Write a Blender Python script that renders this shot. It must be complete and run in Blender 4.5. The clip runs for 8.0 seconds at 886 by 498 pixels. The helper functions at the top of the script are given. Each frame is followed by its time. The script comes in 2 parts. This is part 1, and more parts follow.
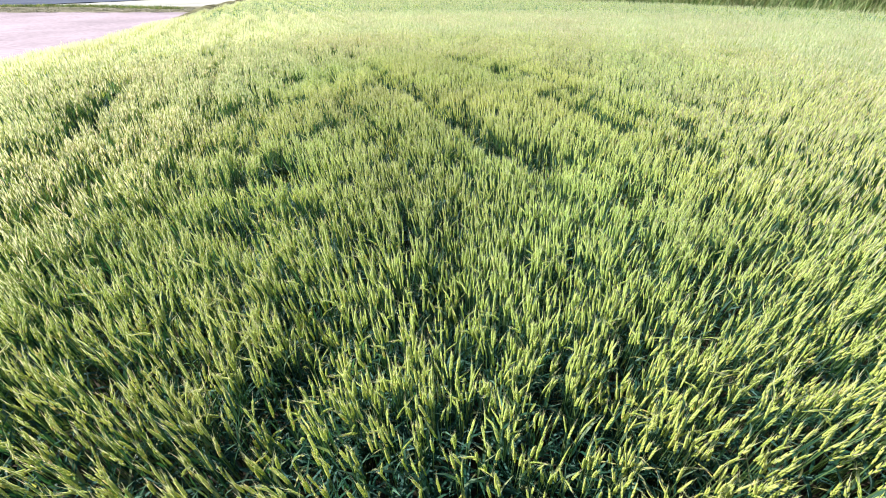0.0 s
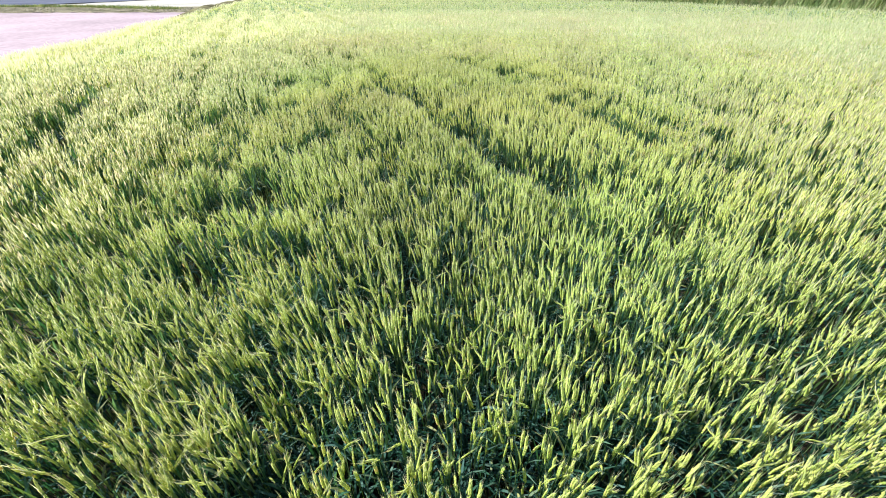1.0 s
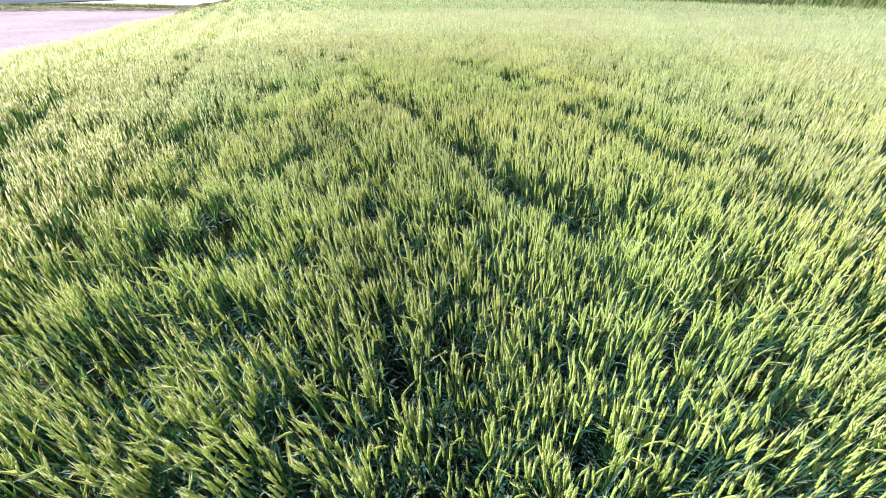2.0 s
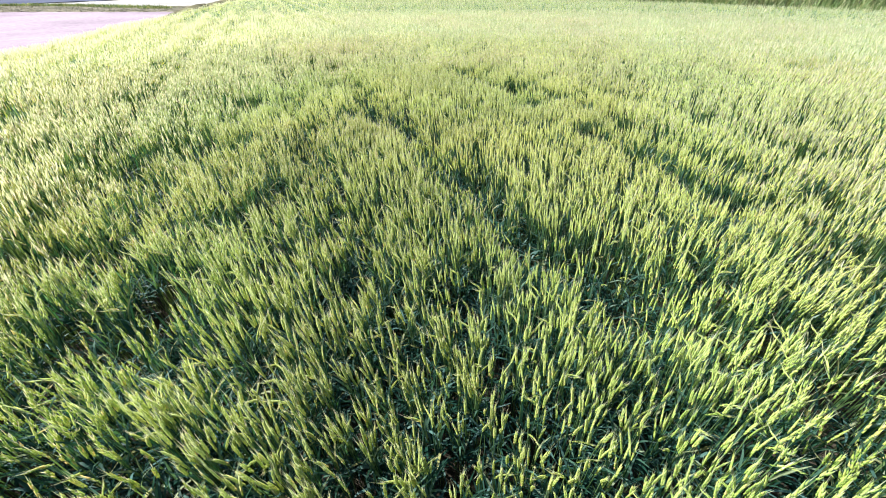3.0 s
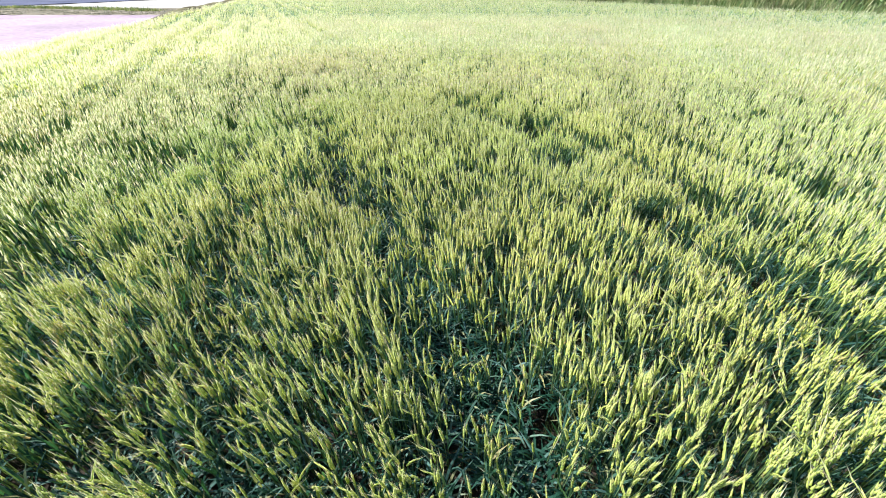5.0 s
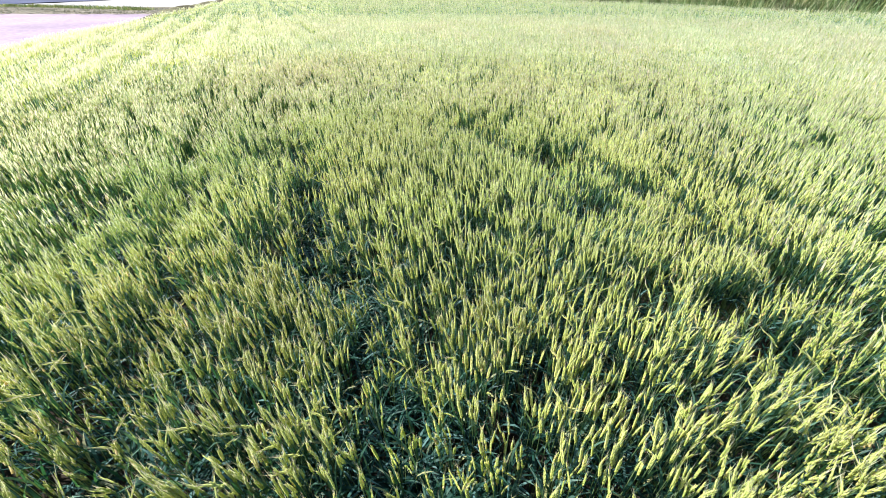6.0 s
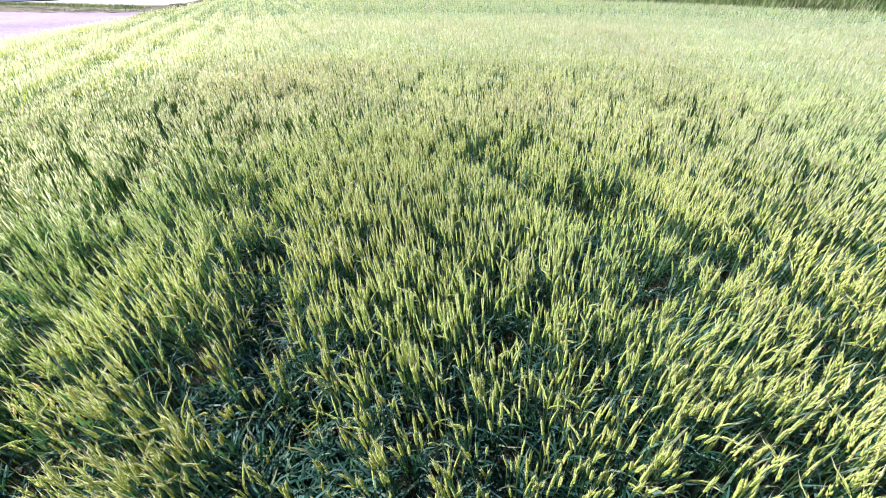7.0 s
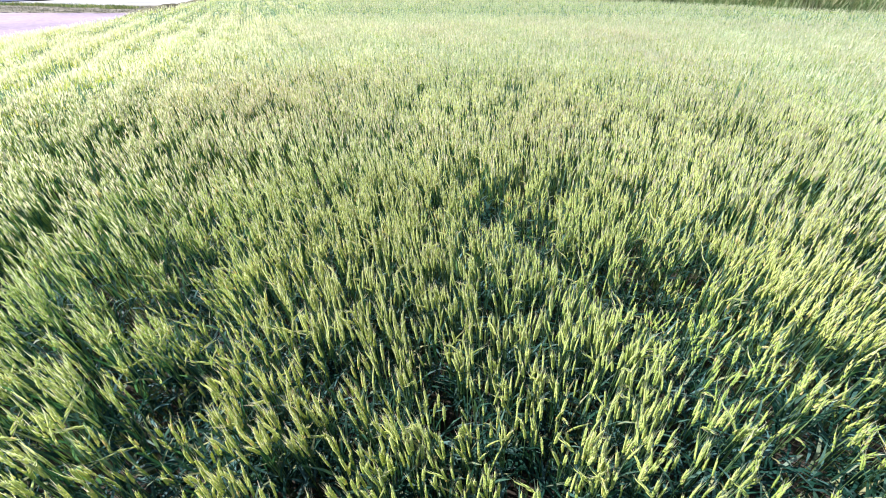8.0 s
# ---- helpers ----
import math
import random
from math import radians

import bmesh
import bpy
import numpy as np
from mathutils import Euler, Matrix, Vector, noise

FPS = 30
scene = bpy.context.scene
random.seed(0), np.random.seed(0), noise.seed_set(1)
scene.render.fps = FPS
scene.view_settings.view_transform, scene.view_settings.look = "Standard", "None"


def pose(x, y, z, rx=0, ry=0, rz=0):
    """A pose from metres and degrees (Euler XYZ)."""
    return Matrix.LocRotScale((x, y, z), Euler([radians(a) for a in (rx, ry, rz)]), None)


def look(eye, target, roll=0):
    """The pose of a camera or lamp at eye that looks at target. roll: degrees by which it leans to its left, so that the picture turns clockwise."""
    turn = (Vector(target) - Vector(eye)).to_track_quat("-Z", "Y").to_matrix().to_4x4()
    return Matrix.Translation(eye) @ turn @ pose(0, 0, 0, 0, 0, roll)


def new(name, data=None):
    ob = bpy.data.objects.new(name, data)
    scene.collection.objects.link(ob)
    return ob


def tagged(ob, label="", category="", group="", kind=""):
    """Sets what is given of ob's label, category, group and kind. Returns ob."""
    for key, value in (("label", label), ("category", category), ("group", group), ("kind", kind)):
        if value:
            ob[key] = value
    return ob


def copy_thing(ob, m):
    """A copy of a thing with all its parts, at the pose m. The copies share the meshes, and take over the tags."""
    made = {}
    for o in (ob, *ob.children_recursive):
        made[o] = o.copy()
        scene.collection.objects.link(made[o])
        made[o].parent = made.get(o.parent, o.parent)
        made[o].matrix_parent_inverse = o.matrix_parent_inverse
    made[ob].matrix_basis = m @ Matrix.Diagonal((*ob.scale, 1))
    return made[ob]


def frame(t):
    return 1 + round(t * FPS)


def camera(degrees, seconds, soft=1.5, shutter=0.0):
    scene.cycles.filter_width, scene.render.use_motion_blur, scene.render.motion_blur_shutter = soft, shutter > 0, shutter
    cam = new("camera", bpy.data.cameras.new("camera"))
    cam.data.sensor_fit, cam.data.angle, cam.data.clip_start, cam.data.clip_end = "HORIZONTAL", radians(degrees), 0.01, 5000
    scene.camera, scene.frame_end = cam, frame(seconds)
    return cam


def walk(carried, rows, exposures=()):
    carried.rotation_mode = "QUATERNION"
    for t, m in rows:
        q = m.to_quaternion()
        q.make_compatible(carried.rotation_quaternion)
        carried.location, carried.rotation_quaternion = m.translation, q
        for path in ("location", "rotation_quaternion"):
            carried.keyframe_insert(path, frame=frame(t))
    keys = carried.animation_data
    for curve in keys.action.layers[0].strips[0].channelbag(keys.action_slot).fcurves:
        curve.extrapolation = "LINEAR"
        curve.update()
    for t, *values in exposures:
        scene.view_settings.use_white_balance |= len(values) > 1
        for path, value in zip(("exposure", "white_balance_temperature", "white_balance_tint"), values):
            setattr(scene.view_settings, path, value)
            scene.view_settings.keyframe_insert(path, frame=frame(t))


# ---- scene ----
cam = camera(101.0, 8.0, soft=1.0)
PATH = [
    (0, (0.455, 0.428, 2.5), (0.358, 2.044, 1.326), -0.3),
    (0.5, (0.4, 0.727, 2.487), (0.303, 2.342, 1.312), -0.3),
    (1, (0.364, 1.057, 2.435), (0.265, 2.673, 1.261), -0.4),
    (1.2, (0.346, 1.208, 2.414), (0.247, 2.824, 1.24), -0.5),
    (2.3, (0.343, 2.117, 2.393), (0.24, 3.73, 1.214), -0.3),
    (2.5, (0.327, 2.291, 2.383), (0.225, 3.905, 1.207), -0.3),
    (3, (0.294, 2.75, 2.425), (0.196, 4.364, 1.248), -0.3),
    (3.5, (0.277, 3.248, 2.486), (0.18, 4.862, 1.309), -0.2),
    (4, (0.232, 3.768, 2.505), (0.138, 5.383, 1.33), -0.3),
    (4.2, (0.207, 3.988, 2.491), (0.115, 5.606, 1.319), -0.3),
    (5.3, (0.209, 5.248, 2.498), (0.111, 6.863, 1.322), -0.3),
    (5.5, (0.184, 5.473, 2.507), (0.087, 7.087, 1.33), -0.3),
    (6, (0.136, 6.07, 2.497), (0.041, 7.684, 1.319), -0.2),
    (6.5, (0.081, 6.692, 2.469), (-0.012, 8.305, 1.29), -0.1),
    (7, (0.021, 7.331, 2.446), (-0.073, 8.942, 1.264), -0.1),
    (7.5, (-0.051, 7.979, 2.418), (-0.145, 9.591, 1.238), -0.2),
    (8, (-0.124, 8.622, 2.409), (-0.216, 10.233, 1.227), -0.1),
]
walk(cam, [(t, look(eye, aim, roll)) for t, eye, aim, roll in PATH],
     [(0, 1.79, 6080, 8), (3, 1.87, 5900, 13), (5.5, 1.90, 5750, 16), (8, 1.86, 5560, 19)])

# ---------------------------------------------------------------- light
SUN_AZ, SUN_EL = -70.0, 46.0       # degrees from +y towards +x, and above the horizon
world = bpy.data.worlds.new("world")
scene.world = world
world.use_nodes = True
wn = world.node_tree
sky = wn.nodes.new("ShaderNodeTexSky")
sky.sky_type = "NISHITA"
sky.sun_disc = False
sky.sun_elevation = radians(SUN_EL)
sky.sun_rotation = radians(SUN_AZ)
wn.nodes["Background"].inputs["Strength"].default_value = 0.080
wn.links.new(sky.outputs[0], wn.nodes["Background"].inputs["Color"])
sun_data = bpy.data.lights.new("sun", "SUN")
sun_data.energy = 3.75
sun_data.angle = radians(0.6)
sun_data.color = (1.0, 0.95, 0.86)
sun = new("sun", sun_data)
sun_dir = Vector((math.sin(radians(SUN_AZ)) * math.cos(radians(SUN_EL)),
                  math.cos(radians(SUN_AZ)) * math.cos(radians(SUN_EL)), math.sin(radians(SUN_EL))))
sun.matrix_world = look(sun_dir * 50, (0, 0, 0))


# ---------------------------------------------------------------- materials
def material(name, stops, rough=0.6, through_light=0.0, patch=0.25, patch_scale=0.8, grain=60.0,
             bump=0.0, island=True, gloss=0.3, tint=None, speck=0.14, tip=None):
    """A natural surface: colour by piece, then blotches of two sizes; leaves let some light through."""
    m = bpy.data.materials.new(name)
    m.use_nodes = True
    nt = m.node_tree
    n, ln = nt.nodes, nt.links
    bsdf = n["Principled BSDF"]
    geo = n.new("ShaderNodeNewGeometry")
    info = n.new("ShaderNodeObjectInfo")
    add = n.new("ShaderNodeMath")
    add.operation = "ADD"
    fract = n.new("ShaderNodeMath")
    fract.operation = "FRACT"
    ramp = n.new("ShaderNodeValToRGB")
    el = ramp.color_ramp.elements
    while len(el) < len(stops):
        el.new(0.5)
    for e, (p, c) in zip(el, stops):
        e.position, e.color = p, (*c, 1)
    big = n.new("ShaderNodeTexNoise")
    big.inputs["Scale"].default_value = patch_scale
    big.inputs["Detail"].default_value = 4
    fine = n.new("ShaderNodeTexNoise")
    fine.inputs["Scale"].default_value = grain
    fine.inputs["Detail"].default_value = 3
    for t in (big, fine):
        ln.new(geo.outputs["Position"], t.inputs["Vector"])
    if island:
        ln.new(geo.outputs["Random Per Island"], add.inputs[0])
        ln.new(info.outputs["Random"], add.inputs[1])
        ln.new(add.outputs[0], fract.inputs[0])
        ln.new(fract.outputs[0], ramp.inputs["Fac"])
    else:
        ln.new(big.outputs["Fac"], ramp.inputs["Fac"])
    hsv = n.new("ShaderNodeHueSaturation")
    lo = n.new("ShaderNodeMapRange")
    lo.inputs["From Min"].default_value, lo.inputs["From Max"].default_value = 0.3, 0.7
    lo.inputs["To Min"].default_value, lo.inputs["To Max"].default_value = 1 - patch, 1 + patch
    ln.new(big.outputs["Fac"], lo.inputs["Value"])
    lo2 = n.new("ShaderNodeMapRange")
    lo2.inputs["From Min"].default_value, lo2.inputs["From Max"].default_value = 0.3, 0.7
    lo2.inputs["To Min"].default_value, lo2.inputs["To Max"].default_value = 1 - speck, 1 + speck
    ln.new(fine.outputs["Fac"], lo2.inputs["Value"])
    drift = n.new("ShaderNodeTexNoise")          # broad drifts of hue across the field
    drift.inputs["Scale"].default_value = patch_scale * 0.4
    ln.new(geo.outputs["Position"], drift.inputs["Vector"])
    hue = n.new("ShaderNodeMapRange")
    hue.inputs["From Min"].default_value, hue.inputs["From Max"].default_value = 0.3, 0.7
    hue.inputs["To Min"].default_value, hue.inputs["To Max"].default_value = 0.48, 0.515
    ln.new(drift.outputs["Fac"], hue.inputs["Value"])
    if island:
        ln.new(hue.outputs[0], hsv.inputs["Hue"])
    mul = n.new("ShaderNodeMath")
    mul.operation = "MULTIPLY"
    ln.new(lo.outputs[0], mul.inputs[0])
    ln.new(lo2.outputs[0], mul.inputs[1])
    ln.new(mul.outputs[0], hsv.inputs["Value"])
    ln.new(ramp.outputs["Color"], hsv.inputs["Color"])
    if tip:                        # sun on the ear tops put into the colour, yellower with height
        xyz = n.new("ShaderNodeSeparateXYZ")
        ln.new(geo.outputs["Position"], xyz.inputs[0])
        up = n.new("ShaderNodeMapRange")
        up.inputs["From Min"].default_value, up.inputs["From Max"].default_value = 0.74, 0.92
        up.inputs["To Max"].default_value = 0.75
        ln.new(xyz.outputs["Z"], up.inputs["Value"])
        lit_tip = n.new("ShaderNodeMix")
        lit_tip.data_type = "RGBA"
        lit_tip.inputs[7].default_value = (*tip, 1)
        ln.new(up.outputs[0], lit_tip.inputs["Factor"])
        ln.new(ramp.outputs["Color"], lit_tip.inputs[6])
        ln.new(lit_tip.outputs[2], hsv.inputs["Color"])
    ln.new(hsv.outputs["Color"], bsdf.inputs["Base Color"])
    bsdf.inputs["Roughness"].default_value = rough
    bsdf.inputs["Specular IOR Level"].default_value = gloss
    if bump:
        b = n.new("ShaderNodeBump")
        b.inputs["Strength"].default_value = 0.6
        b.inputs["Distance"].default_value = bump
        ln.new(fine.outputs["Fac"], b.inputs["Height"])
        ln.new(b.outputs[0], bsdf.inputs["Normal"])
    if through_light:
        tr = n.new("ShaderNodeBsdfTranslucent")
        warm = n.new("ShaderNodeMix")
        warm.data_type, warm.blend_type = "RGBA", "MULTIPLY"
        warm.inputs["Factor"].default_value = 1.0
        warm.inputs[7].default_value = (*(tint or (1.3, 1.25, 0.6)), 1)
        ln.new(hsv.outputs["Color"], warm.inputs[6])
        ln.new(warm.outputs[2], tr.inputs["Color"])
        mix = n.new("ShaderNodeMixShader")
        mix.inputs["Fac"].default_value = through_light
        ln.new(bsdf.outputs[0], mix.inputs[1])
        ln.new(tr.outputs[0], mix.inputs[2])
        ln.new(mix.outputs[0], n["Material Output"].inputs["Surface"])
    return m


M_EAR = material("wheat_ear", [(0.0, (0.26, 0.37, 0.06)), (0.5, (0.38, 0.455, 0.085)), (0.92, (0.50, 0.53, 0.13)), (1.0, (0.62, 0.48, 0.19))],
                 0.5, 0.48, 0.15, 0.7, 260, gloss=0.35, speck=0.2, tint=(1.17, 1.12, 0.65), tip=(0.52, 0.57, 0.19))
M_AWN = material("wheat_awn", [(0.0, (0.57, 0.60, 0.31)), (0.7, (0.65, 0.635, 0.39)), (1.0, (0.77, 0.63, 0.43))], 0.45, 0.48, 0.1,
                 tint=(1.06, 1.02, 0.9), gloss=0.55)
# near-black greens: the deep shade between the ears is put into the leaf colour
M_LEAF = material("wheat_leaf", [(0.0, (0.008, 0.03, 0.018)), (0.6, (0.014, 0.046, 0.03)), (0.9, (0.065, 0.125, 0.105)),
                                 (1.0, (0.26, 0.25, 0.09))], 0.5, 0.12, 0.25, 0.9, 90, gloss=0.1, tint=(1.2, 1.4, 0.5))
M_STEM = material("wheat_stem", [(0.0, (0.09, 0.16, 0.05)), (1.0, (0.16, 0.24, 0.09))], 0.5, 0.3, 0.2)
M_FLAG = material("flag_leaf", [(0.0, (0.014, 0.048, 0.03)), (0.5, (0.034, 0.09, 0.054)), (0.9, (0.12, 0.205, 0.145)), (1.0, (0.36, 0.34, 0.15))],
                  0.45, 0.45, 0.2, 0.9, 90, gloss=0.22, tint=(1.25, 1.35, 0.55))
M_SOIL = material("soil", [(0.25, (0.03, 0.025, 0.018)), (0.75, (0.06, 0.05, 0.036))], 0.95, 0, 0.25, 1.2, 18, 0.02, False, 0.0)
M_PINK = material("dry_soil", [(0.25, (0.25, 0.20, 0.21)), (0.75, (0.32, 0.25, 0.265))], 0.95, 0, 0.12, 0.12, 3, 0.03, False, 0.0)
M_PALE = material("pale_stubble", [(0.2, (0.28, 0.265, 0.225)), (0.8, (0.37, 0.345, 0.3))], 0.9, 0, 0.12, 0.08, 4, 0.03, False, 0.0)
M_CANOPY = material("wheat_canopy", [(0.2, (0.065, 0.105, 0.05)), (0.8, (0.115, 0.165, 0.078))], 0.8, 0, 0.25, 1.5, 14, 0.05, False, 0.0)
M_TILLED = material("tilled_soil", [(0.25, (0.075, 0.08, 0.105)), (0.75, (0.1, 0.105, 0.135))], 0.95, 0, 0.15, 0.1, 2, 0.03, False, 0.0)
M_BANK = material("earth_bank", [(0.2, (0.08, 0.07, 0.045)), (0.8, (0.15, 0.14, 0.07))], 0.9, 0, 0.3, 0.5, 6, 0.04, False, 0.0)
M_GRASS = material("verge_grass", [(0.0, (0.17, 0.165, 0.10)), (0.6, (0.23, 0.205, 0.145)), (1.0, (0.29, 0.25, 0.185))], 0.8, 0.1, 0.25, 0.3)
M_VERGE = material("verge_soil", [(0.25, (0.14, 0.13, 0.085)), (0.75, (0.22, 0.19, 0.14))], 0.95, 0, 0.2, 0.3, 5, 0.03, False, 0.0)
M_BANKGRASS = material("bank_grass", [(0.0, (0.09, 0.14, 0.045)), (0.6, (0.2, 0.25, 0.1)), (1.0, (0.4, 0.37, 0.21))], 0.8, 0.2, 0.5, 0.35, gloss=0.1)
M_SHRUB = material("shrub_leaf", [(0.0, (0.09, 0.14, 0.05)), (1.0, (0.18, 0.25, 0.09))], 0.5, 0.35, 0.25, 0.6)
M_BARK = material("bark", [(0.2, (0.10, 0.075, 0.05)), (0.8, (0.2, 0.16, 0.12))], 0.9, 0, 0.3, 3, 30, 0.01, False, 0.0)


# ---------------------------------------------------------------- mesh helpers
rng = np.random.default_rng(11)


def mesh_of(name, V, F, mat, smooth=False):
    V, F = np.asarray(V, np.float32), np.asarray(F, np.int32)
    me = bpy.data.meshes.new(name)
    me.vertices.add(len(V))
    me.vertices.foreach_set("co", V.ravel())
    me.loops.add(F.size)
    me.loops.foreach_set("vertex_index", F.ravel())
    me.polygons.add(len(F))
    me.polygons.foreach_set("loop_start", np.arange(0, F.size, F.shape[1], dtype=np.int32))
    if smooth:
        me.polygons.foreach_set("use_smooth", np.ones(len(F), bool))
    me.update(calc_edges=True)
    me.materials.append(mat)
    return me


def joined(pieces):
    """Several (V, F) as one."""
    vs, fs, k = [], [], 0
    for V, F in pieces:
        vs.append(np.asarray(V, float))
        fs.append(np.asarray(F, int) + k)
        k += len(V)
    return np.concatenate(vs), np.concatenate(fs)


def quads_to_tris(F):
    F = np.asarray(F)
    return np.concatenate([F[:, [0, 1, 2]], F[:, [0, 2, 3]]])


def value_noise(x, y, size, seed=0):
    """Smooth noise from 0 to 1 with blotches of that size in metres."""
    x, y = np.asarray(x) / size, np.asarray(y) / size
    xi, yi = np.floor(x).astype(int), np.floor(y).astype(int)
    fx, fy = x - xi, y - yi
    fx, fy = fx * fx * (3 - 2 * fx), fy * fy * (3 - 2 * fy)

    def corner(a, b):
        h = (a * 374761393 + b * 668265263 + seed * 974634347) & 0xFFFFFFFF
        h = ((h ^ (h >> 13)) * 1274126177) & 0xFFFFFFFF
        return ((h ^ (h >> 16)) & 0xFFFF) / 65535.0

    return ((corner(xi, yi) * (1 - fx) + corner(xi + 1, yi) * fx) * (1 - fy)
            + (corner(xi, yi + 1) * (1 - fx) + corner(xi + 1, yi + 1) * fx) * fy)


def sheet(xs, ys, height):
    """A grid over xs and ys with that height function, as triangles."""
    X, Y = np.meshgrid(xs, ys)
    V = np.stack([X.ravel(), Y.ravel(), height(X, Y).ravel()], 1)
    nx = len(xs)
    i, j = np.meshgrid(np.arange(nx - 1), np.arange(len(ys) - 1))
    a = (j * nx + i).ravel()
    return V, quads_to_tris(np.stack([a, a + 1, a + nx + 1, a + nx], 1))


def part(name, me, parent, label="", kind=""):
    ob = new(name, me)
    ob.parent = parent
    return tagged(ob, label, kind=kind)


# ---------------------------------------------------------------- plan of the field
SLOPE = -0.5                       # drill rows and wheel tracks run along x = c + SLOPE * y


def field_edge(y):                 # where the crop meets the bare field
    return -9.3 - 0.365 * y + 0.3 * np.sin(y * 0.47)


def far_edge(y):                   # where the crop meets the grassy bank
    return 48.5 - 0.62 * y


# wheel tracks and thin drill rows: c, half width, from y, to y, depth
TRACKS = [(-2.72, 0.24, 3.5, 9.0, 0.95), (-2.6, 0.2, 9.0, 30.0, 0.4), (0.1, 0.15, 2.5, 9.0, 0.6), (0.2, 0.18, 13.0, 24.0, 0.5), (1.95, 0.17, 4.6, 14.0, 0.6),
          (3.15, 0.14, 2.8, 4.6, 0.55), (3.5, 0.19, 4.4, 8.6, 0.75), (3.3, 0.2, 8.2, 12.5, 0.8), (5.9, 0.18, 4.2, 8.2, 0.8), (6.1, 0.19, 9.0, 12.2, 0.8),
          (6.72, 0.16, 6.0, 10.8, 0.65), (7.95, 0.17, 6.0, 11.0, 0.55), (4.3, 0.13, 3.0, 5.4, 0.5), (5.3, 0.1, 20.0, 60.0, 0.6), (4.55, 0.09, 20.0, 60.0, 0.5),
          (-0.7, 0.14, 4.0, 20.0, 0.35)]
# thin spots of their own: x, y, radius
HOLLOWS = [(2.5, 1.8, 0.16), (-1.95, 3.8, 0.22), (2.93, 3.52, 0.17), (2.1, 3.7, 0.17), (2.46, 3.74, 0.17), (1.38, 4.6, 0.4), (1.0, 5.0, 0.32),
           (-0.75, 5.27, 0.16), (-2.8, 6.14, 0.22), (3.73, 6.07, 0.26), (-1.24, 6.4, 0.15), (4.68, 6.46, 0.18), (-6.05, 6.7, 0.35), (-5.04, 4.8, 0.36),
           (2.9, 6.05, 0.38), (-1.34, 8.34, 0.14), (-0.84, 8.3, 0.3), (1.9, 7.95, 0.2), (1.43, 9.33, 0.32), (2.0, 9.6, 0.2), (-1.55, 9.62, 0.3), (-2.2, 10.2, 0.32),
           (0.2, 11.55, 0.33), (0.76, 10.9, 0.2), (1.2, 10.45, 0.38), (-3.13, 10.16, 0.2), (-3.9, 12.0, 0.26), (-4.35, 12.9, 0.3), (0.9, 15.96, 0.3),
           (4.54, 15.95, 0.3), (3.27, 13.55, 0.25), (-7.4, 15.5, 0.4), (-6.7, 16.7, 0.5), (-10.0, 20.3, 0.6),
           (-1.25, 9.0, 0.26), (-1.08, 8.72, 0.26), (-1.5, 8.62, 0.2), (-0.95, 8.95, 0.15), (-1.86, 7.95, 0.2), (-1.1, 8.3, 0.2), (-2.04, 3.72, 0.24),
           (-1.4, 3.3, 0.19), (-0.95, 3.2, 0.2), (-1.7, 4.0, 0.17), (-1.56, 2.96, 0.2), (-1.15, 2.8, 0.18)]


def thin(x, y):
    """How much the crop is thinned and set back, 0 to 1: wheel tracks, hollows and random gaps."""
    s = np.zeros_like(x)
    c = x - SLOPE * y
    wob = 0.3 * (value_noise(x, y, 0.9, 5) - 0.5) + 0.16 * (value_noise(x, y, 0.25, 6) - 0.5)
    for c0, half, y0, y1, deep in TRACKS:
        gap = np.abs((c - c0) * 0.894 + wob) / half
        broken = deep * np.clip(0.25 + 1.1 * value_noise(y, c * 0 + c0 * 3, 0.8, 9), 0, 1)
        ends = np.clip((y - y0) / 0.5, 0, 1) * np.clip((y1 - y) / 0.5, 0, 1)
        s = np.maximum(s, np.clip(1.5 - gap, 0, 1) * ends * broken)
    for hx, hy, r in HOLLOWS:
        d = np.hypot(x - hx, y - hy) / r
        s = np.maximum(s, np.clip(1.32 - d + 0.8 * (value_noise(x, y, 0.18, 3) - 0.5), 0, 1) * 0.85)
    tufted = np.clip((2.2 - c) / 1.5, 0, 1) * np.clip((y - 2.2) / 1.5, 0, 1) * np.clip((6 - path_distance(x, y)) / 3, 0, 1)   # a patchier stand towards the bare field
    s = np.maximum(s, np.clip((value_noise(x, y, 0.4, 21) - 0.8 + 0.16 * tufted) * 5, 0, 0.6 + 0.12 * tufted))
    return s


def top_shift(x, y):
    """Uneven height of the crop: broad swells, small tufts and wind-laid ridges towards the bare field."""
    tufty = 0.045 + 0.06 * np.clip((y - 5.5) / 2, 0, 1) * (x - SLOPE * y < 3.6)
    h = 0.05 * (value_noise(x, y, 1.6, 31) - 0.5) + tufty * (value_noise(x, y, 0.3, 32) - 0.5)
    lay = np.clip((-x - 0.25 * y - 0.2) / 2.5, 0, 1)
    c = x - SLOPE * y
    h = h + lay * (0.03 + 0.05 * np.clip((y - 12) / 6, 0, 1)) * np.sin(c * 4.6 + 3.0 * value_noise(x, y, 2.2, 33)) * (0.4 + value_noise(x, y, 3.0, 34))
    return h


def path_distance(x, y):
    return np.hypot(x - 0.47 + 0.066 * np.clip(y, 0, 9), np.where(y > 9.2, y - 9.2, np.where(y < 1.2, 1.2 - y, 0)))


def in_view(x, y, slack=1.5):
    return (np.abs(x - 0.2) < 1.25 * np.maximum(y - 0.4, 0) + slack) & (y > 0.4)


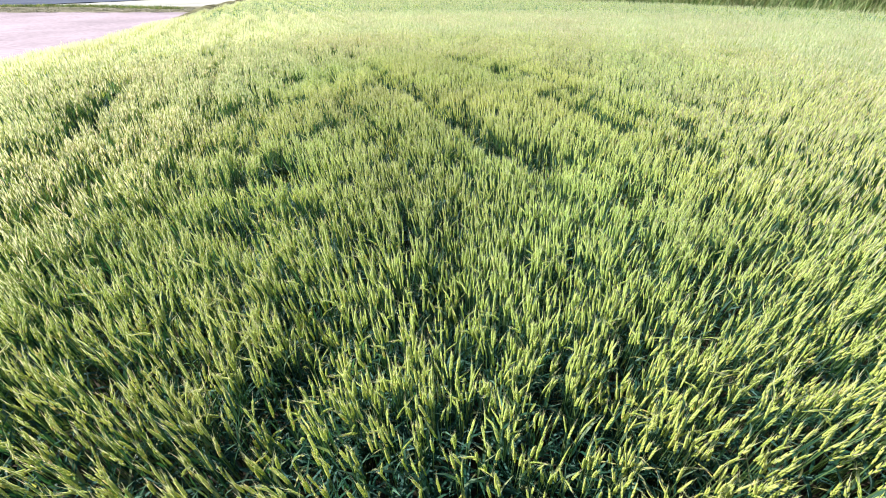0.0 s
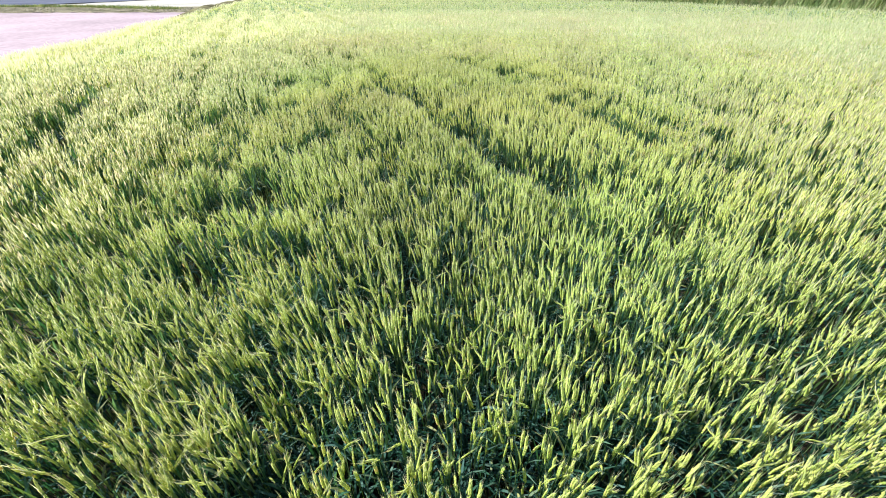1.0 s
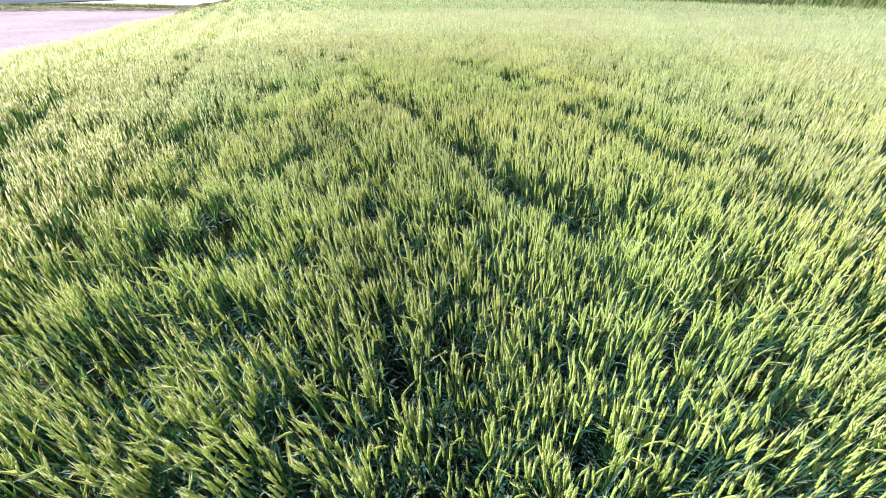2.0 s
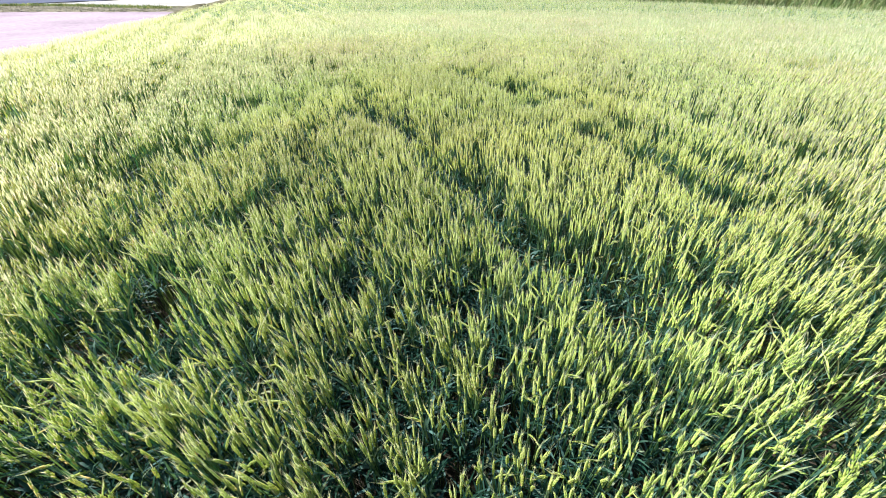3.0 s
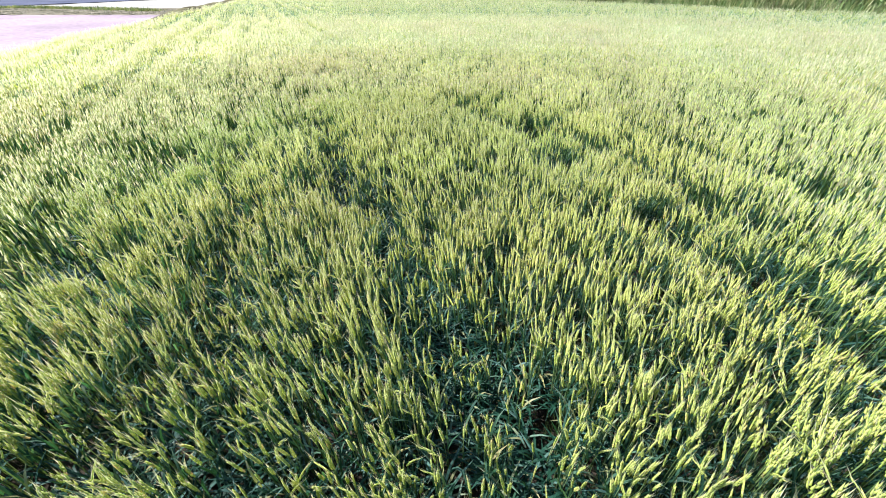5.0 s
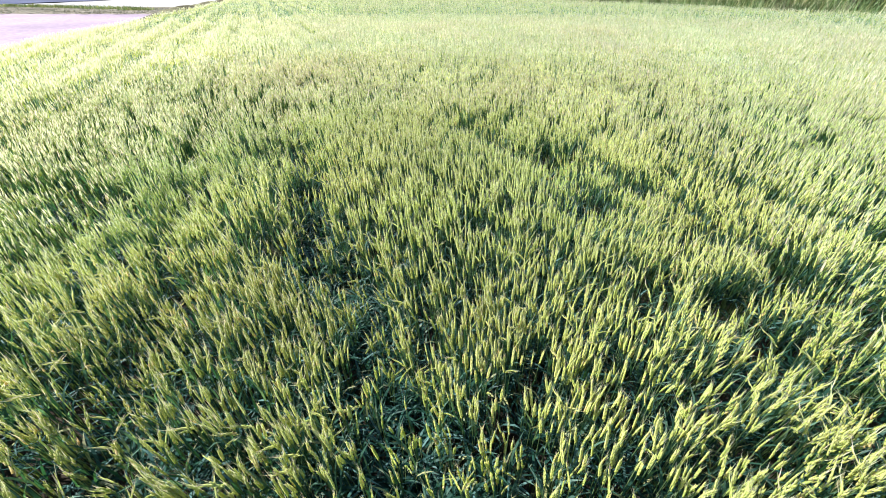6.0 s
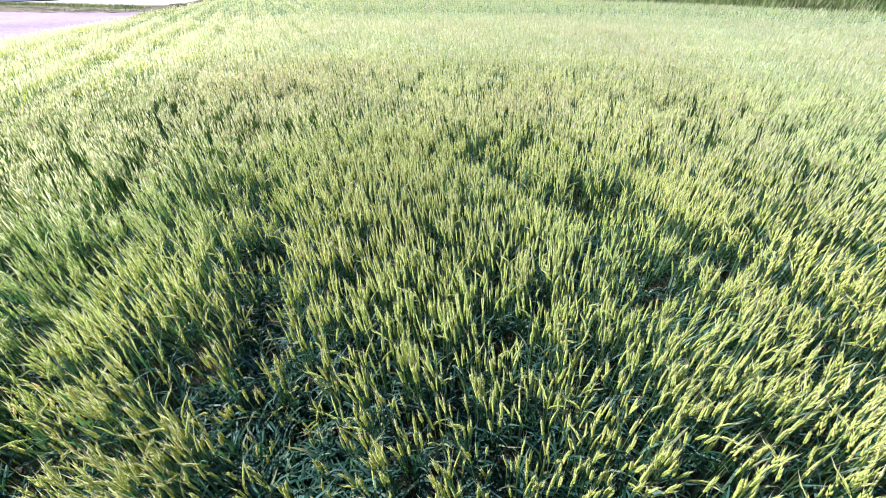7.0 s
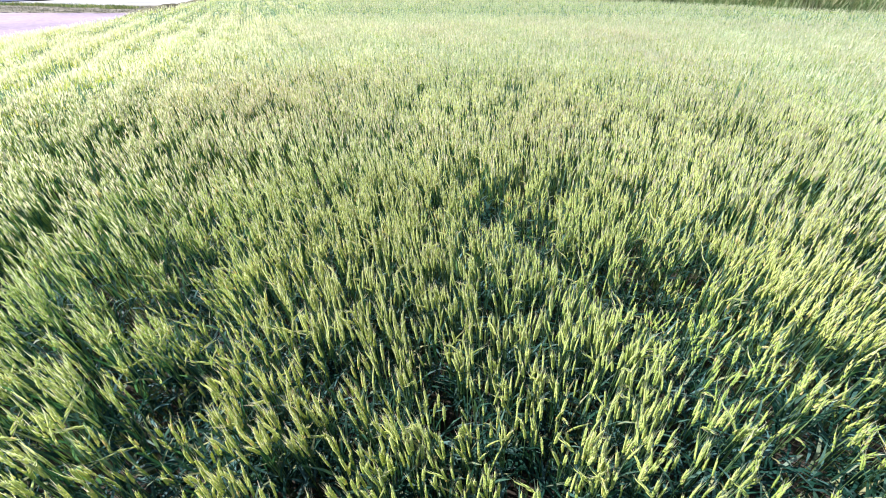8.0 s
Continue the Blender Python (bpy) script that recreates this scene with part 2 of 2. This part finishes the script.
def scatter(density, x0, x1, y0, y1, keep, tillers=1):
    n = int(density * (x1 - x0) * (y1 - y0) / tillers)
    x, y = rng.uniform(x0, x1, n), rng.uniform(y0, y1, n)
    # drawn towards the drill rows, 14 cm apart
    c = (x - SLOPE * y) * 0.894
    off = (np.round(c / 0.14) * 0.14 - c) * 0.6
    x = x + off * 0.894
    y = y + off * 0.447
    if tillers > 1:                # shoots of one seed stand together
        x = np.repeat(x, tillers) + rng.normal(0, 0.022, n * tillers)
        y = np.repeat(y, tillers) + rng.normal(0, 0.022, n * tillers)
    ok = keep(x, y) & (x > field_edge(y)) & (x < far_edge(y))
    return x[ok], y[ok]


# ---------------------------------------------------------------- wheat plant templates
EAR_BASE = 0.755


def ribbon(points, widths, side):
    """A leaf blade along points: two rows of corners, side is the way across."""
    P = np.asarray(points, float)
    side = np.asarray(side, float)
    n = len(P)
    L, R = P - side * np.asarray(widths)[:, None] / 2, P + side * np.asarray(widths)[:, None] / 2
    V = np.empty((2 * n, 3))
    V[0::2], V[1::2] = L, R
    i = np.arange(n - 1) * 2
    return V, quads_to_tris(np.stack([i, i + 1, i + 3, i + 2], 1))


def leaf_blade(r, segs, z0, wide=1.0, erect=False):
    az = r.uniform(0, 2 * math.pi)
    out = np.array([math.cos(az), math.sin(az), 0])
    length = r.uniform(0.15, 0.25)
    rise, droop = (r.uniform(1.2, 1.5), r.uniform(0.2, 1.5)) if erect else (r.uniform(0.9, 1.35), r.uniform(0.9, 2.6))
    pts, p, a = [], np.array([0, 0, z0]), rise
    for k in range(segs + 1):
        pts.append(p.copy())
        p = p + (out * math.cos(a) + np.array([0, 0, math.sin(a)])) * length / segs
        a -= droop / segs
    w = 0.0135 * wide * np.array([0.6 + 0.4 * min(1, 3 * k / segs) if k < segs * 0.5 else 1.0 - 0.94 * ((k / segs - 0.5) * 2) ** 1.6
                                 for k in range(segs + 1)])
    tw = az + math.pi / 2 + r.uniform(-0.5, 0.5)
    return ribbon(pts, w, (math.cos(tw), math.sin(tw), r.uniform(-0.3, 0.3)))


def ear_axis(r, n, length):
    """Points up the middle of an ear that nods a little."""
    nod, az = abs(r.normal(0, 0.17)), r.uniform(0, 2 * math.pi)
    if r.random() < 0.08:
        nod = r.uniform(0.7, 1.5)
    pts, p = [], np.array([0, 0, EAR_BASE])
    for k in range(n):
        pts.append(p.copy())
        a = nod * (0.35 + 0.65 * k / max(1, n - 1))
        p = p + np.array([math.sin(a) * math.cos(az), math.sin(a) * math.sin(az), math.cos(a)]) * length / (n - 1)
    return np.array(pts)


def spike(r, axis, rows, radius, reach, yaw):
    """An ear of pointed spikelets set turn by turn on its two sides."""
    V, F = [], []
    n = len(axis)
    up = (axis[-1] - axis[0]) / np.linalg.norm(axis[-1] - axis[0])
    side = np.array([math.cos(yaw), math.sin(yaw), 0])
    face = np.cross(up, side)
    for k in range(rows):
        u = k / (rows - 1)
        f = u * (n - 1)
        i = min(n - 2, int(f))
        c = axis[i] + (axis[i + 1] - axis[i]) * (f - i)
        turn = (1 if k % 2 else -1) * (u < 0.97)
        size = 0.72 + 0.45 * math.sin(math.pi * min(1, 0.15 + 0.8 * u))
        out = side * turn
        mid = c + out * radius * 0.34 * size
        j = len(V)
        for a in (0.0, 2.1, 4.2):
            V.append(mid + (side * math.cos(a) * turn + face * math.sin(a) if turn else side * math.cos(a) + face * math.sin(a)) * radius * size)
        V.append(mid + up * reach * size * r.uniform(0.9, 1.1) + out * reach * 0.14 + face * r.uniform(-0.002, 0.002))
        F += [(j, j + 1, j + 3), (j + 1, j + 2, j + 3), (j + 2, j, j + 3)]
    return np.array(V), np.array(F)


def awn_fan(r, axis, count, wide, length):
    """Bristles that rise from the spikelets and spread a little."""
    V, F = [], []
    n = len(axis)
    up = axis[-1] - axis[0]
    up = up / np.linalg.norm(up)
    for k in range(count):
        u = 0.15 + 0.85 * k / max(1, count - 1)
        base = axis[min(n - 1, int(u * (n - 1)))]
        az = r.uniform(0, 2 * math.pi)
        d = up + np.array([math.cos(az), math.sin(az), 0]) * r.uniform(0.01, 0.17)
        d = d / np.linalg.norm(d)
        side = np.cross(d, (math.cos(az + 1.2), math.sin(az + 1.2), 0.1))
        side = side / np.linalg.norm(side) * wide / 2
        i = len(V)
        V += [base - side, base + side, base + d * length * r.uniform(0.75, 1.15)]
        F.append((i, i + 1, i + 2))
    return np.array(V), np.array(F)


def stem_tube(sides, thick=0.0034):
    V = [(math.cos(2 * math.pi * s / sides) * thick / 2, math.sin(2 * math.pi * s / sides) * thick / 2, z)
         for z in (0.0, EAR_BASE + 0.012) for s in range(sides)]
    F = [(s, (s + 1) % sides, (s + 1) % sides + sides, s + sides) for s in range(sides if sides > 2 else 1)]
    return np.array(V), quads_to_tris(F)


def plant_template(r, level):
    """One wheat plant as a dict of parts; level 0 is the most detailed."""
    rings, awns, awn_w, leaves, segs, fat, wide = [
        (4, 9, 0.0020, 2, 3, 1.0, 1.0),
        (4, 6, 0.0040, 1, 3, 1.1, 1.1),
        (3, 4, 0.0150, 0, 2, 2.0, 1.2),
        (2, 3, 0.0175, 0, 1, 3.0, 1.6),
        (2, 3, 0.0450, 0, 1, 6.0, 3.0)][level]
    axis = ear_axis(r, rings, r.uniform(0.076, 0.104) * (1, 1.1, 1.15, 1.2, 1.2)[level])
    out = {"awns": awn_fan(r, axis, awns, awn_w, (0.085, 0.085, 0.09, 0.085, 0.08)[level]),
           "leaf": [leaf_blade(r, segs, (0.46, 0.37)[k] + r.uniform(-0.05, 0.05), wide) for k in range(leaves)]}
    if level < 3:
        out["ear"] = spike(r, axis, (9, 5, 2)[level], (0.0052, 0.0062, 0.0100)[level], (0.032, 0.042, 0.075)[level], r.uniform(0, math.pi))
        out["stem"] = stem_tube(3 if level < 1 else 2, 0.0042 * fat)
    else:
        out["ear"] = awn_fan(r, axis - (0, 0, 0.05), 1, awn_w, 0.15)
    if level < 3 and r.random() < 0.85:
        out["flag"] = [leaf_blade(r, segs, 0.58 + r.uniform(-0.07, 0.06), (0.85, 0.95, 1.3)[level], True)]
    return out


def grow(templates, x, y):
    """All plants at x, y joined by part: {part: (V, F)}."""
    n = len(x)
    kind = rng.integers(0, len(templates), n)
    yaw = rng.uniform(0, 2 * math.pi, n)
    s = thin(x, y)
    scale = (1 + top_shift(x, y) / 0.8 + rng.normal(0, 0.04, n)) * (1 - 0.3 * s - 0.9 * np.maximum(0, s - 0.7))
    scale = scale * (0.72 + 0.28 * np.clip((x - field_edge(y)) / 1.6, 0, 1))     # shorter at the margin
    lean_x = -0.035 + 0.035 * (value_noise(x, y, 0.8, 41) - 0.5) * 2 + rng.normal(0, 0.028, n)
    lean_y = 0.01 + 0.035 * (value_noise(x, y, 0.8, 42) - 0.5) * 2 + rng.normal(0, 0.028, n)
    lay = np.clip((-x - 0.25 * y - 0.2) / 2.5, 0, 1)
    lean_x = lean_x + lay * 0.10
    got = {}
    bare = (rng.random(n) < s * 1.25 - 0.3) | (rng.random(n) < 0.04)          # plants without an ear
    for k, t in enumerate(templates):
        mine = kind == k
        for name in ("stem", "leaf", "flag", "ear", "awns"):
            if not t.get(name):
                continue
            use = mine & ~bare if name in ("ear", "awns", "stem") else mine
            V, F = joined(t[name]) if name in ("leaf", "flag") else t[name]
            idx = np.nonzero(use)[0]
            if not len(idx):
                continue
            c, d = np.cos(yaw[idx])[:, None], np.sin(yaw[idx])[:, None]
            q = scale[idx][:, None]
            bend = (V[:, 2] / 0.8) ** 2
            W = np.empty((len(idx), len(V), 3), np.float32)
            W[:, :, 0] = (V[:, 0] * c - V[:, 1] * d) + x[idx][:, None] + lean_x[idx][:, None] * bend
            W[:, :, 1] = (V[:, 0] * d + V[:, 1] * c) + y[idx][:, None] + lean_y[idx][:, None] * bend
            W[:, :, 2] = V[:, 2] * q
            G = F[None] + (np.arange(len(idx)) * len(V))[:, None, None]
            got.setdefault(name, []).append((W.reshape(-1, 3), G.reshape(-1, 3)))
    return {name: joined(p) for name, p in got.items()}


# ---------------------------------------------------------------- ground and fields
def ground_height(X, Y):
    far = np.clip((np.hypot(X, Y) - 15) / 40, 0, 1)
    return 0.03 * (value_noise(X, Y, 0.4, 51) - 0.5) - 0.02 - 0.05 * far


xs = np.unique(np.concatenate([np.linspace(-1500, -36, 14), np.linspace(-36, 36, 121), np.linspace(36, 1500, 14)]))
ys = np.unique(np.concatenate([np.linspace(-1500, -6, 14), np.linspace(-6, 34, 81), np.linspace(34, 3000, 20)]))
V, F = sheet(xs, ys, ground_height)
tagged(new("ground", mesh_of("ground", V, F, M_SOIL, True)), "brown crumbly soil under the crop", "ground", kind="structure")


def strip(name, label, mat, left, right, y0, y1, z, nu, nv, rough, category="field"):
    """A stretch of land between two side lines."""
    ys_ = np.linspace(y0, y1, nv)
    us = np.linspace(0, 1, nu)
    U, Y = np.meshgrid(us, ys_)
    X = left(Y) + (right(Y) - left(Y)) * U
    V, F = sheet(us, ys_, lambda a, b: a * 0)
    V = np.stack([X.ravel(), Y.ravel(), (z + rough * (value_noise(X, Y, 0.7, 61) - 0.5)).ravel()], 1)
    return tagged(new(name, mesh_of(name, V, F, mat, True)), label, category, kind="structure")


strip("bare_field", "pinkish dry bare soil field beside the wheat", M_PINK, lambda y: y * 0 - 150, lambda y: field_edge(y) + 0.15,
      -40, 48, 0.06, 160, 100, 0.10)
strip("pale_field", "pale dry grass field beyond the bare soil", M_PALE, lambda y: y * 0 - 68, lambda y: field_edge(y) - 1.0,
      60, 400, 0.05, 60, 120, 0.12)
strip("tilled_field", "grey-blue tilled field in the distance", M_TILLED, lambda y: y * 0 - 600, lambda y: -68.5 + 0.1 * (y - 60),
      20, 600, 0.16, 60, 120, 0.08)

# ---------------------------------------------------------------- the crop
crop = new("wheat_crop")
tagged(crop, "dense green wheat with bearded yellow-green ears", "wheat", kind="stuff")
T = [[plant_template(np.random.default_rng(100 * lv + k), lv) for k in range(n)] for lv, n in enumerate((10, 10, 8, 6, 6))]

OWN = (0.05, 0.55, 2.1, 3.1)      # the stretch whose plants are objects of their own


def in_own(x, y):
    return (x > OWN[0]) & (x < OWN[1]) & (y > OWN[2]) & (y < OWN[3])


def dist_band(lo, hi):
    def keep(x, y):
        d = path_distance(x, y) * (np.sin(x * 917.3 + y * 613.7) * 0.2 + 1.0)      # grains mix at the borders of two bands
        return (d >= lo) & (d < hi) & in_view(x, y) & ~in_own(x, y)
    return keep


ZONES = [(0, 480, 4, (-2.5, 3, 0.3, 12), dist_band(0, 1.5)),
         (1, 385, 4, (-5, 5.5, 0.3, 15), dist_band(1.5, 3.4)),
         (2, 280, 4, (-11, 11, 0.3, 20), dist_band(3.4, 8.0)),
         (3, 200, 1, (-28, 28, 2, 34), dist_band(8.0, 22.0)),
         (4, 20, 1, (-50, 50, 10, 90), dist_band(22.0, 80.0)),
         (3, 70, 1, (-14, 15, -8, 16), lambda x, y: ~in_view(x, y)),
         (4, 8, 1, (-26, 40, -30, 34), lambda x, y: ~in_view(x, y) & ((np.abs(x - 0.5) > 14.5) | (y < -8)))]
grown = {}
for level, density, tillers, box, keep in ZONES:
    x, y = scatter(density, *box, keep, tillers)
    for name, vf in grow(T[level], x, y).items():
        grown.setdefault(name, []).append(vf)
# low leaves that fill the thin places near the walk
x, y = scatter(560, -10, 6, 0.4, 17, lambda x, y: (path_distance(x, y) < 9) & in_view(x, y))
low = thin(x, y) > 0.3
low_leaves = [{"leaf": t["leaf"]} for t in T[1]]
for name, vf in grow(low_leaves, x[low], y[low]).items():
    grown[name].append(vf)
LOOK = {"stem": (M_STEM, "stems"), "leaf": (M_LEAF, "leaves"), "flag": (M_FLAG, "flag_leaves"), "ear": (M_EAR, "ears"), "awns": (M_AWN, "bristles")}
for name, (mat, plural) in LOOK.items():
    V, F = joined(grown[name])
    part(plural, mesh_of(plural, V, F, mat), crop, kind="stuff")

# leafy layer below the ears of the far crop
def canopy(X, Y):
    d = path_distance(X, Y)
    h = 0.64 + 0.07 * np.clip((d - 12) / 14, 0, 1) + top_shift(X, Y) * 1.2 - 0.2 * thin(X, Y) * (d < 24) + 0.10 * (value_noise(X, Y, 0.25, 81) - 0.5)
    h = h * (0.55 + 0.45 * np.clip((X - field_edge(Y)) / 2.4, 0, 1))
    return np.where((d < 7.6) & in_view(X, Y, 1.0), -0.3, h - 0.25 * np.clip((12 - d) / 4.8, 0, 1))


V, F = sheet(np.concatenate([np.linspace(-72, -31, 34), np.linspace(-30, 50, 230)]),
             np.concatenate([np.linspace(-32, 46, 220), np.linspace(47, 160, 80)]), canopy)
mid = V[F].mean(1)
F = F[(mid[:, 0] > field_edge(mid[:, 1]) + 0.3) & (mid[:, 0] < far_edge(mid[:, 1])) & (V[F][:, :, 2].min(1) > 0)]
part("leaf_layer", mesh_of("leaf_layer", V, F, M_CANOPY, True), crop, kind="stuff")

# ---------------------------------------------------------------- plants of their own, nearest the walk
MESHES = []
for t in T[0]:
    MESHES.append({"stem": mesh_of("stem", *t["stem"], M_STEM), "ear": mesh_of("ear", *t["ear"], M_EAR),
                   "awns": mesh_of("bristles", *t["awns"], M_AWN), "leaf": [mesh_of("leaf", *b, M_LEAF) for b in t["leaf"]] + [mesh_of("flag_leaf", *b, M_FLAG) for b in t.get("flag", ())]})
x, y = scatter(480, OWN[0] - 0.1, OWN[1] + 0.1, OWN[2] - 0.1, OWN[3] + 0.1, in_own, 4)
sunk = thin(x, y)
rise = top_shift(x, y)
for k in range(len(x)):
    me = MESHES[int(rng.integers(0, len(MESHES)))]
    stalk = new("wheat_plant", me["stem"])
    stalk.parent = crop
    lean = rng.normal(0, 0.05, 2)
    turn = Euler((radians(-1) + lean[1], radians(-3) + lean[0], 0)).to_matrix().to_4x4() @ Matrix.Rotation(rng.uniform(0, 6.28), 4, "Z")
    size = float((1 + rise[k] / 0.8 + rng.normal(0, 0.05)) * (1 - 0.28 * sunk[k]))
    stalk.matrix_basis = Matrix.Translation((x[k], y[k], 0)) @ turn @ Matrix.Diagonal((1, 1, size, 1))
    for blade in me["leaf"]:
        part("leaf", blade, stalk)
    if rng.random() > sunk[k] * 1.25 - 0.3:
        part("ear", me["ear"], stalk)
        part("bristles", me["awns"], stalk)


# ---------------------------------------------------------------- field margins and distance
def tufts(r, x, y, z, tall, blades, width):
    """Grass tufts: bent blades round each place."""
    n = len(x) * blades
    bx, by = np.repeat(x, blades) + r.normal(0, width, n), np.repeat(y, blades) + r.normal(0, width, n)
    bz = np.repeat(z, blades)
    h = np.repeat(tall, blades) * r.uniform(0.55, 1.1, n)
    az, out = r.uniform(0, 2 * math.pi, n), r.uniform(0.1, 0.5, n) * h
    w = r.uniform(0.03, 0.09, n)
    dx, dy = np.cos(az), np.sin(az)
    V = np.empty((n, 5, 3))
    for k, (u, f) in enumerate(((0.0, 1.0), (0.6, 0.8))):
        for s in (0, 1):
            e = (s - 0.5) * w * f
            V[:, 2 * k + s] = np.stack([bx + dx * out * u * u - dy * e, by + dy * out * u * u + dx * e, bz + h * u], 1)
    V[:, 4] = np.stack([bx + dx * out, by + dy * out, bz + h * (1 - 0.25 * out / h)], 1)
    F = np.array([(0, 1, 3), (0, 3, 2), (2, 3, 4)])[None] + (np.arange(n) * 5)[:, None, None]
    return V.reshape(-1, 3), F.reshape(-1, 3)


def leaf_crown(r, lumps, size, count):
    """A crown of small leaf faces scattered over and in uneven lumps."""
    pick = r.integers(0, len(lumps), count)
    c = np.array([l[:3] for l in lumps])[pick]
    rad = np.array([l[3] for l in lumps])[pick]
    d = r.normal(0, 1, (count, 3))
    d /= np.linalg.norm(d, axis=1)[:, None]
    p = c + d * (rad * r.uniform(0.55, 1.08, count))[:, None] * np.array([1, 1, 0.85])
    a, b = r.normal(0, 1, (count, 3)), r.normal(0, 1, (count, 3))
    a /= np.linalg.norm(a, axis=1)[:, None]
    b = np.cross(a, b)
    b /= np.linalg.norm(b, axis=1)[:, None]
    s = size * r.uniform(0.6, 1.3, count)[:, None]
    V = np.stack([p - a * s, p + b * s * 0.5, p + a * s, p - b * s * 0.5], 1)
    F = np.array([(0, 1, 2), (0, 2, 3)])[None] + (np.arange(count) * 4)[:, None, None]
    return V.reshape(-1, 3), F.reshape(-1, 3)


def limb(a, b, ra, rb, sides=6):
    a, b = np.array(a, float), np.array(b, float)
    d = (b - a) / np.linalg.norm(b - a)
    u = np.cross(d, (0.3, 0.9, 0.1))
    u /= np.linalg.norm(u)
    v = np.cross(d, u)
    V = [c + (u * math.cos(2 * math.pi * s / sides) + v * math.sin(2 * math.pi * s / sides)) * r_
         for c, r_ in ((a, ra), (b, rb)) for s in range(sides)]
    F = [(s, (s + 1) % sides, (s + 1) % sides + sides, s + sides) for s in range(sides)]
    return np.array(V), quads_to_tris(F)


def woody(name, label, category, seed, tall, spread, mat, leaves, size, group, low=0.15):
    """A shrub or tree: stem with limbs, and an uneven crown."""
    r = np.random.default_rng(seed)
    lumps, limbs = [], [limb((0, 0, -0.2), (0.05 * tall, 0, tall * 0.45), 0.035 * tall, 0.02 * tall)]
    for k in range(9):
        az, h = r.uniform(0, 6.28), r.uniform(low + 0.1, 0.85)
        rad = spread * r.uniform(0.25, 0.62) * (1.1 - 0.5 * abs(h - 0.45))
        c = (math.cos(az) * rad, math.sin(az) * rad, h * tall)
        lumps.append((*c, spread * r.uniform(0.28, 0.45)))
        limbs.append(limb((0.03 * tall, 0, tall * min(0.42, h * 0.6)), c, 0.015 * tall, 0.004 * tall))
    top = new(name)
    tagged(top, label, category, group)
    part("trunk", mesh_of("trunk", *joined(limbs), M_BARK), top)
    part("crown", mesh_of("crown", *leaf_crown(r, lumps, size, leaves), mat), top)
    return top


# grassy bank and shrubs past the far edge of the crop
r = np.random.default_rng(5)
u = r.uniform(12, 75, 2600)
off = r.uniform(0.2, 5.0, 2600)
V, F = tufts(r, far_edge(u) + off, u, 0.05 * off, 0.5 + 0.42 * off * r.uniform(0.4, 1.1, 2600), 9, 0.16)
tagged(new("bank_grass", mesh_of("bank_grass", V, F, M_BANKGRASS)), "tall pale green grass on the field bank", "grass", kind="stuff")
bank = strip("field_bank", "low grassy bank at the end of the wheat", M_BANKGRASS, lambda y: far_edge(y) - 0.1, lambda y: far_edge(y) + 40,
             -30, 400, 0.03, 40, 160, 0.15, "bank")
shrub = woody("shrub", "green leafy shrub on the grassy bank", "shrub", 3, 3.2, 1.9, M_SHRUB, 1700, 0.12, "bank shrubs")
shrub.matrix_basis = pose(far_edge(30) + 5.5, 30, 0)
other = woody("shrub", "green leafy shrub on the grassy bank", "shrub", 4, 2.5, 2.2, M_SHRUB, 1700, 0.12, "bank shrubs")
other.matrix_basis = pose(far_edge(33) + 5.8, 33.2, 0)
yy = 35.0
for k in range(18):
    g = float(r.uniform(0.8, 1.25))
    copy_thing((shrub, other)[k % 2], pose(float(far_edge(yy)) + 5.6 + float(r.uniform(-0.6, 1.2)), yy, 0, 0, 0, float(r.uniform(0, 360)))
               @ Matrix.Diagonal((g, g, g, 1)))
    yy += float(r.uniform(2.0, 3.6))

# verge between bare field and pale field
u = r.uniform(-70, -28, 5000)
v = 48 + r.uniform(0, 1, 5000) * (11 - 0.1 * (u + 50))
V, F = tufts(r, u, v, u * 0 + 0.03, r.uniform(0.05, 0.2, 5000), 3, 0.3)
tagged(new("verge_grass", mesh_of("verge_grass", V, F, M_GRASS)), "rough pale grass verge along the bare field", "grass", kind="stuff")
u = r.uniform(-68, -36, 1100)
v = 58.5 - 0.35 * (u + 50) + r.normal(0, 0.5, 1100)
V, F = tufts(r, u, np.minimum(v, 61), u * 0 + 0.05, r.uniform(0.2, 0.5, 1100), 4, 0.25)
tagged(new("ditch_grass", mesh_of("ditch_grass", V, F, M_BANKGRASS)), "dark green grass line along the verge ditch", "grass", kind="stuff")
strip("verge", "grassy strip between the two bare fields", M_VERGE, lambda y: y * 0 - 150, lambda y: field_edge(y) - 0.6, 47.5, 60.5, 0.09, 200, 12, 0.12, "verge")

# dark earth bank beyond the corner of the crop
def ridge(name, label, y0, y1, away, wide, tall, mat):
    n, m = 320, 13
    Y, A = np.meshgrid(np.linspace(y0, y1, n), np.linspace(0, 1, m), indexing="ij")
    X = field_edge(Y) - away - (A - 0.5) * wide
    end = np.clip(np.minimum((Y - y0), (y1 - Y)) / 8, 0, 1)
    Z = tall * np.sin(math.pi * A) ** 0.7 * end * (0.85 + 0.3 * value_noise(X, Y, 1.6, 91)) - 0.05
    V, F = sheet(np.arange(m), np.arange(n), lambda a, b: a * 0)
    V = np.stack([X.ravel(), Y.ravel(), Z.ravel()], 1)
    return tagged(new(name, mesh_of(name, V, F, mat, True)), label, "bank", kind="structure")


ridge("earth_bank", "dark earth bank along the field corner", 36, 140, 2.2, 2.8, 0.6, M_BANK)
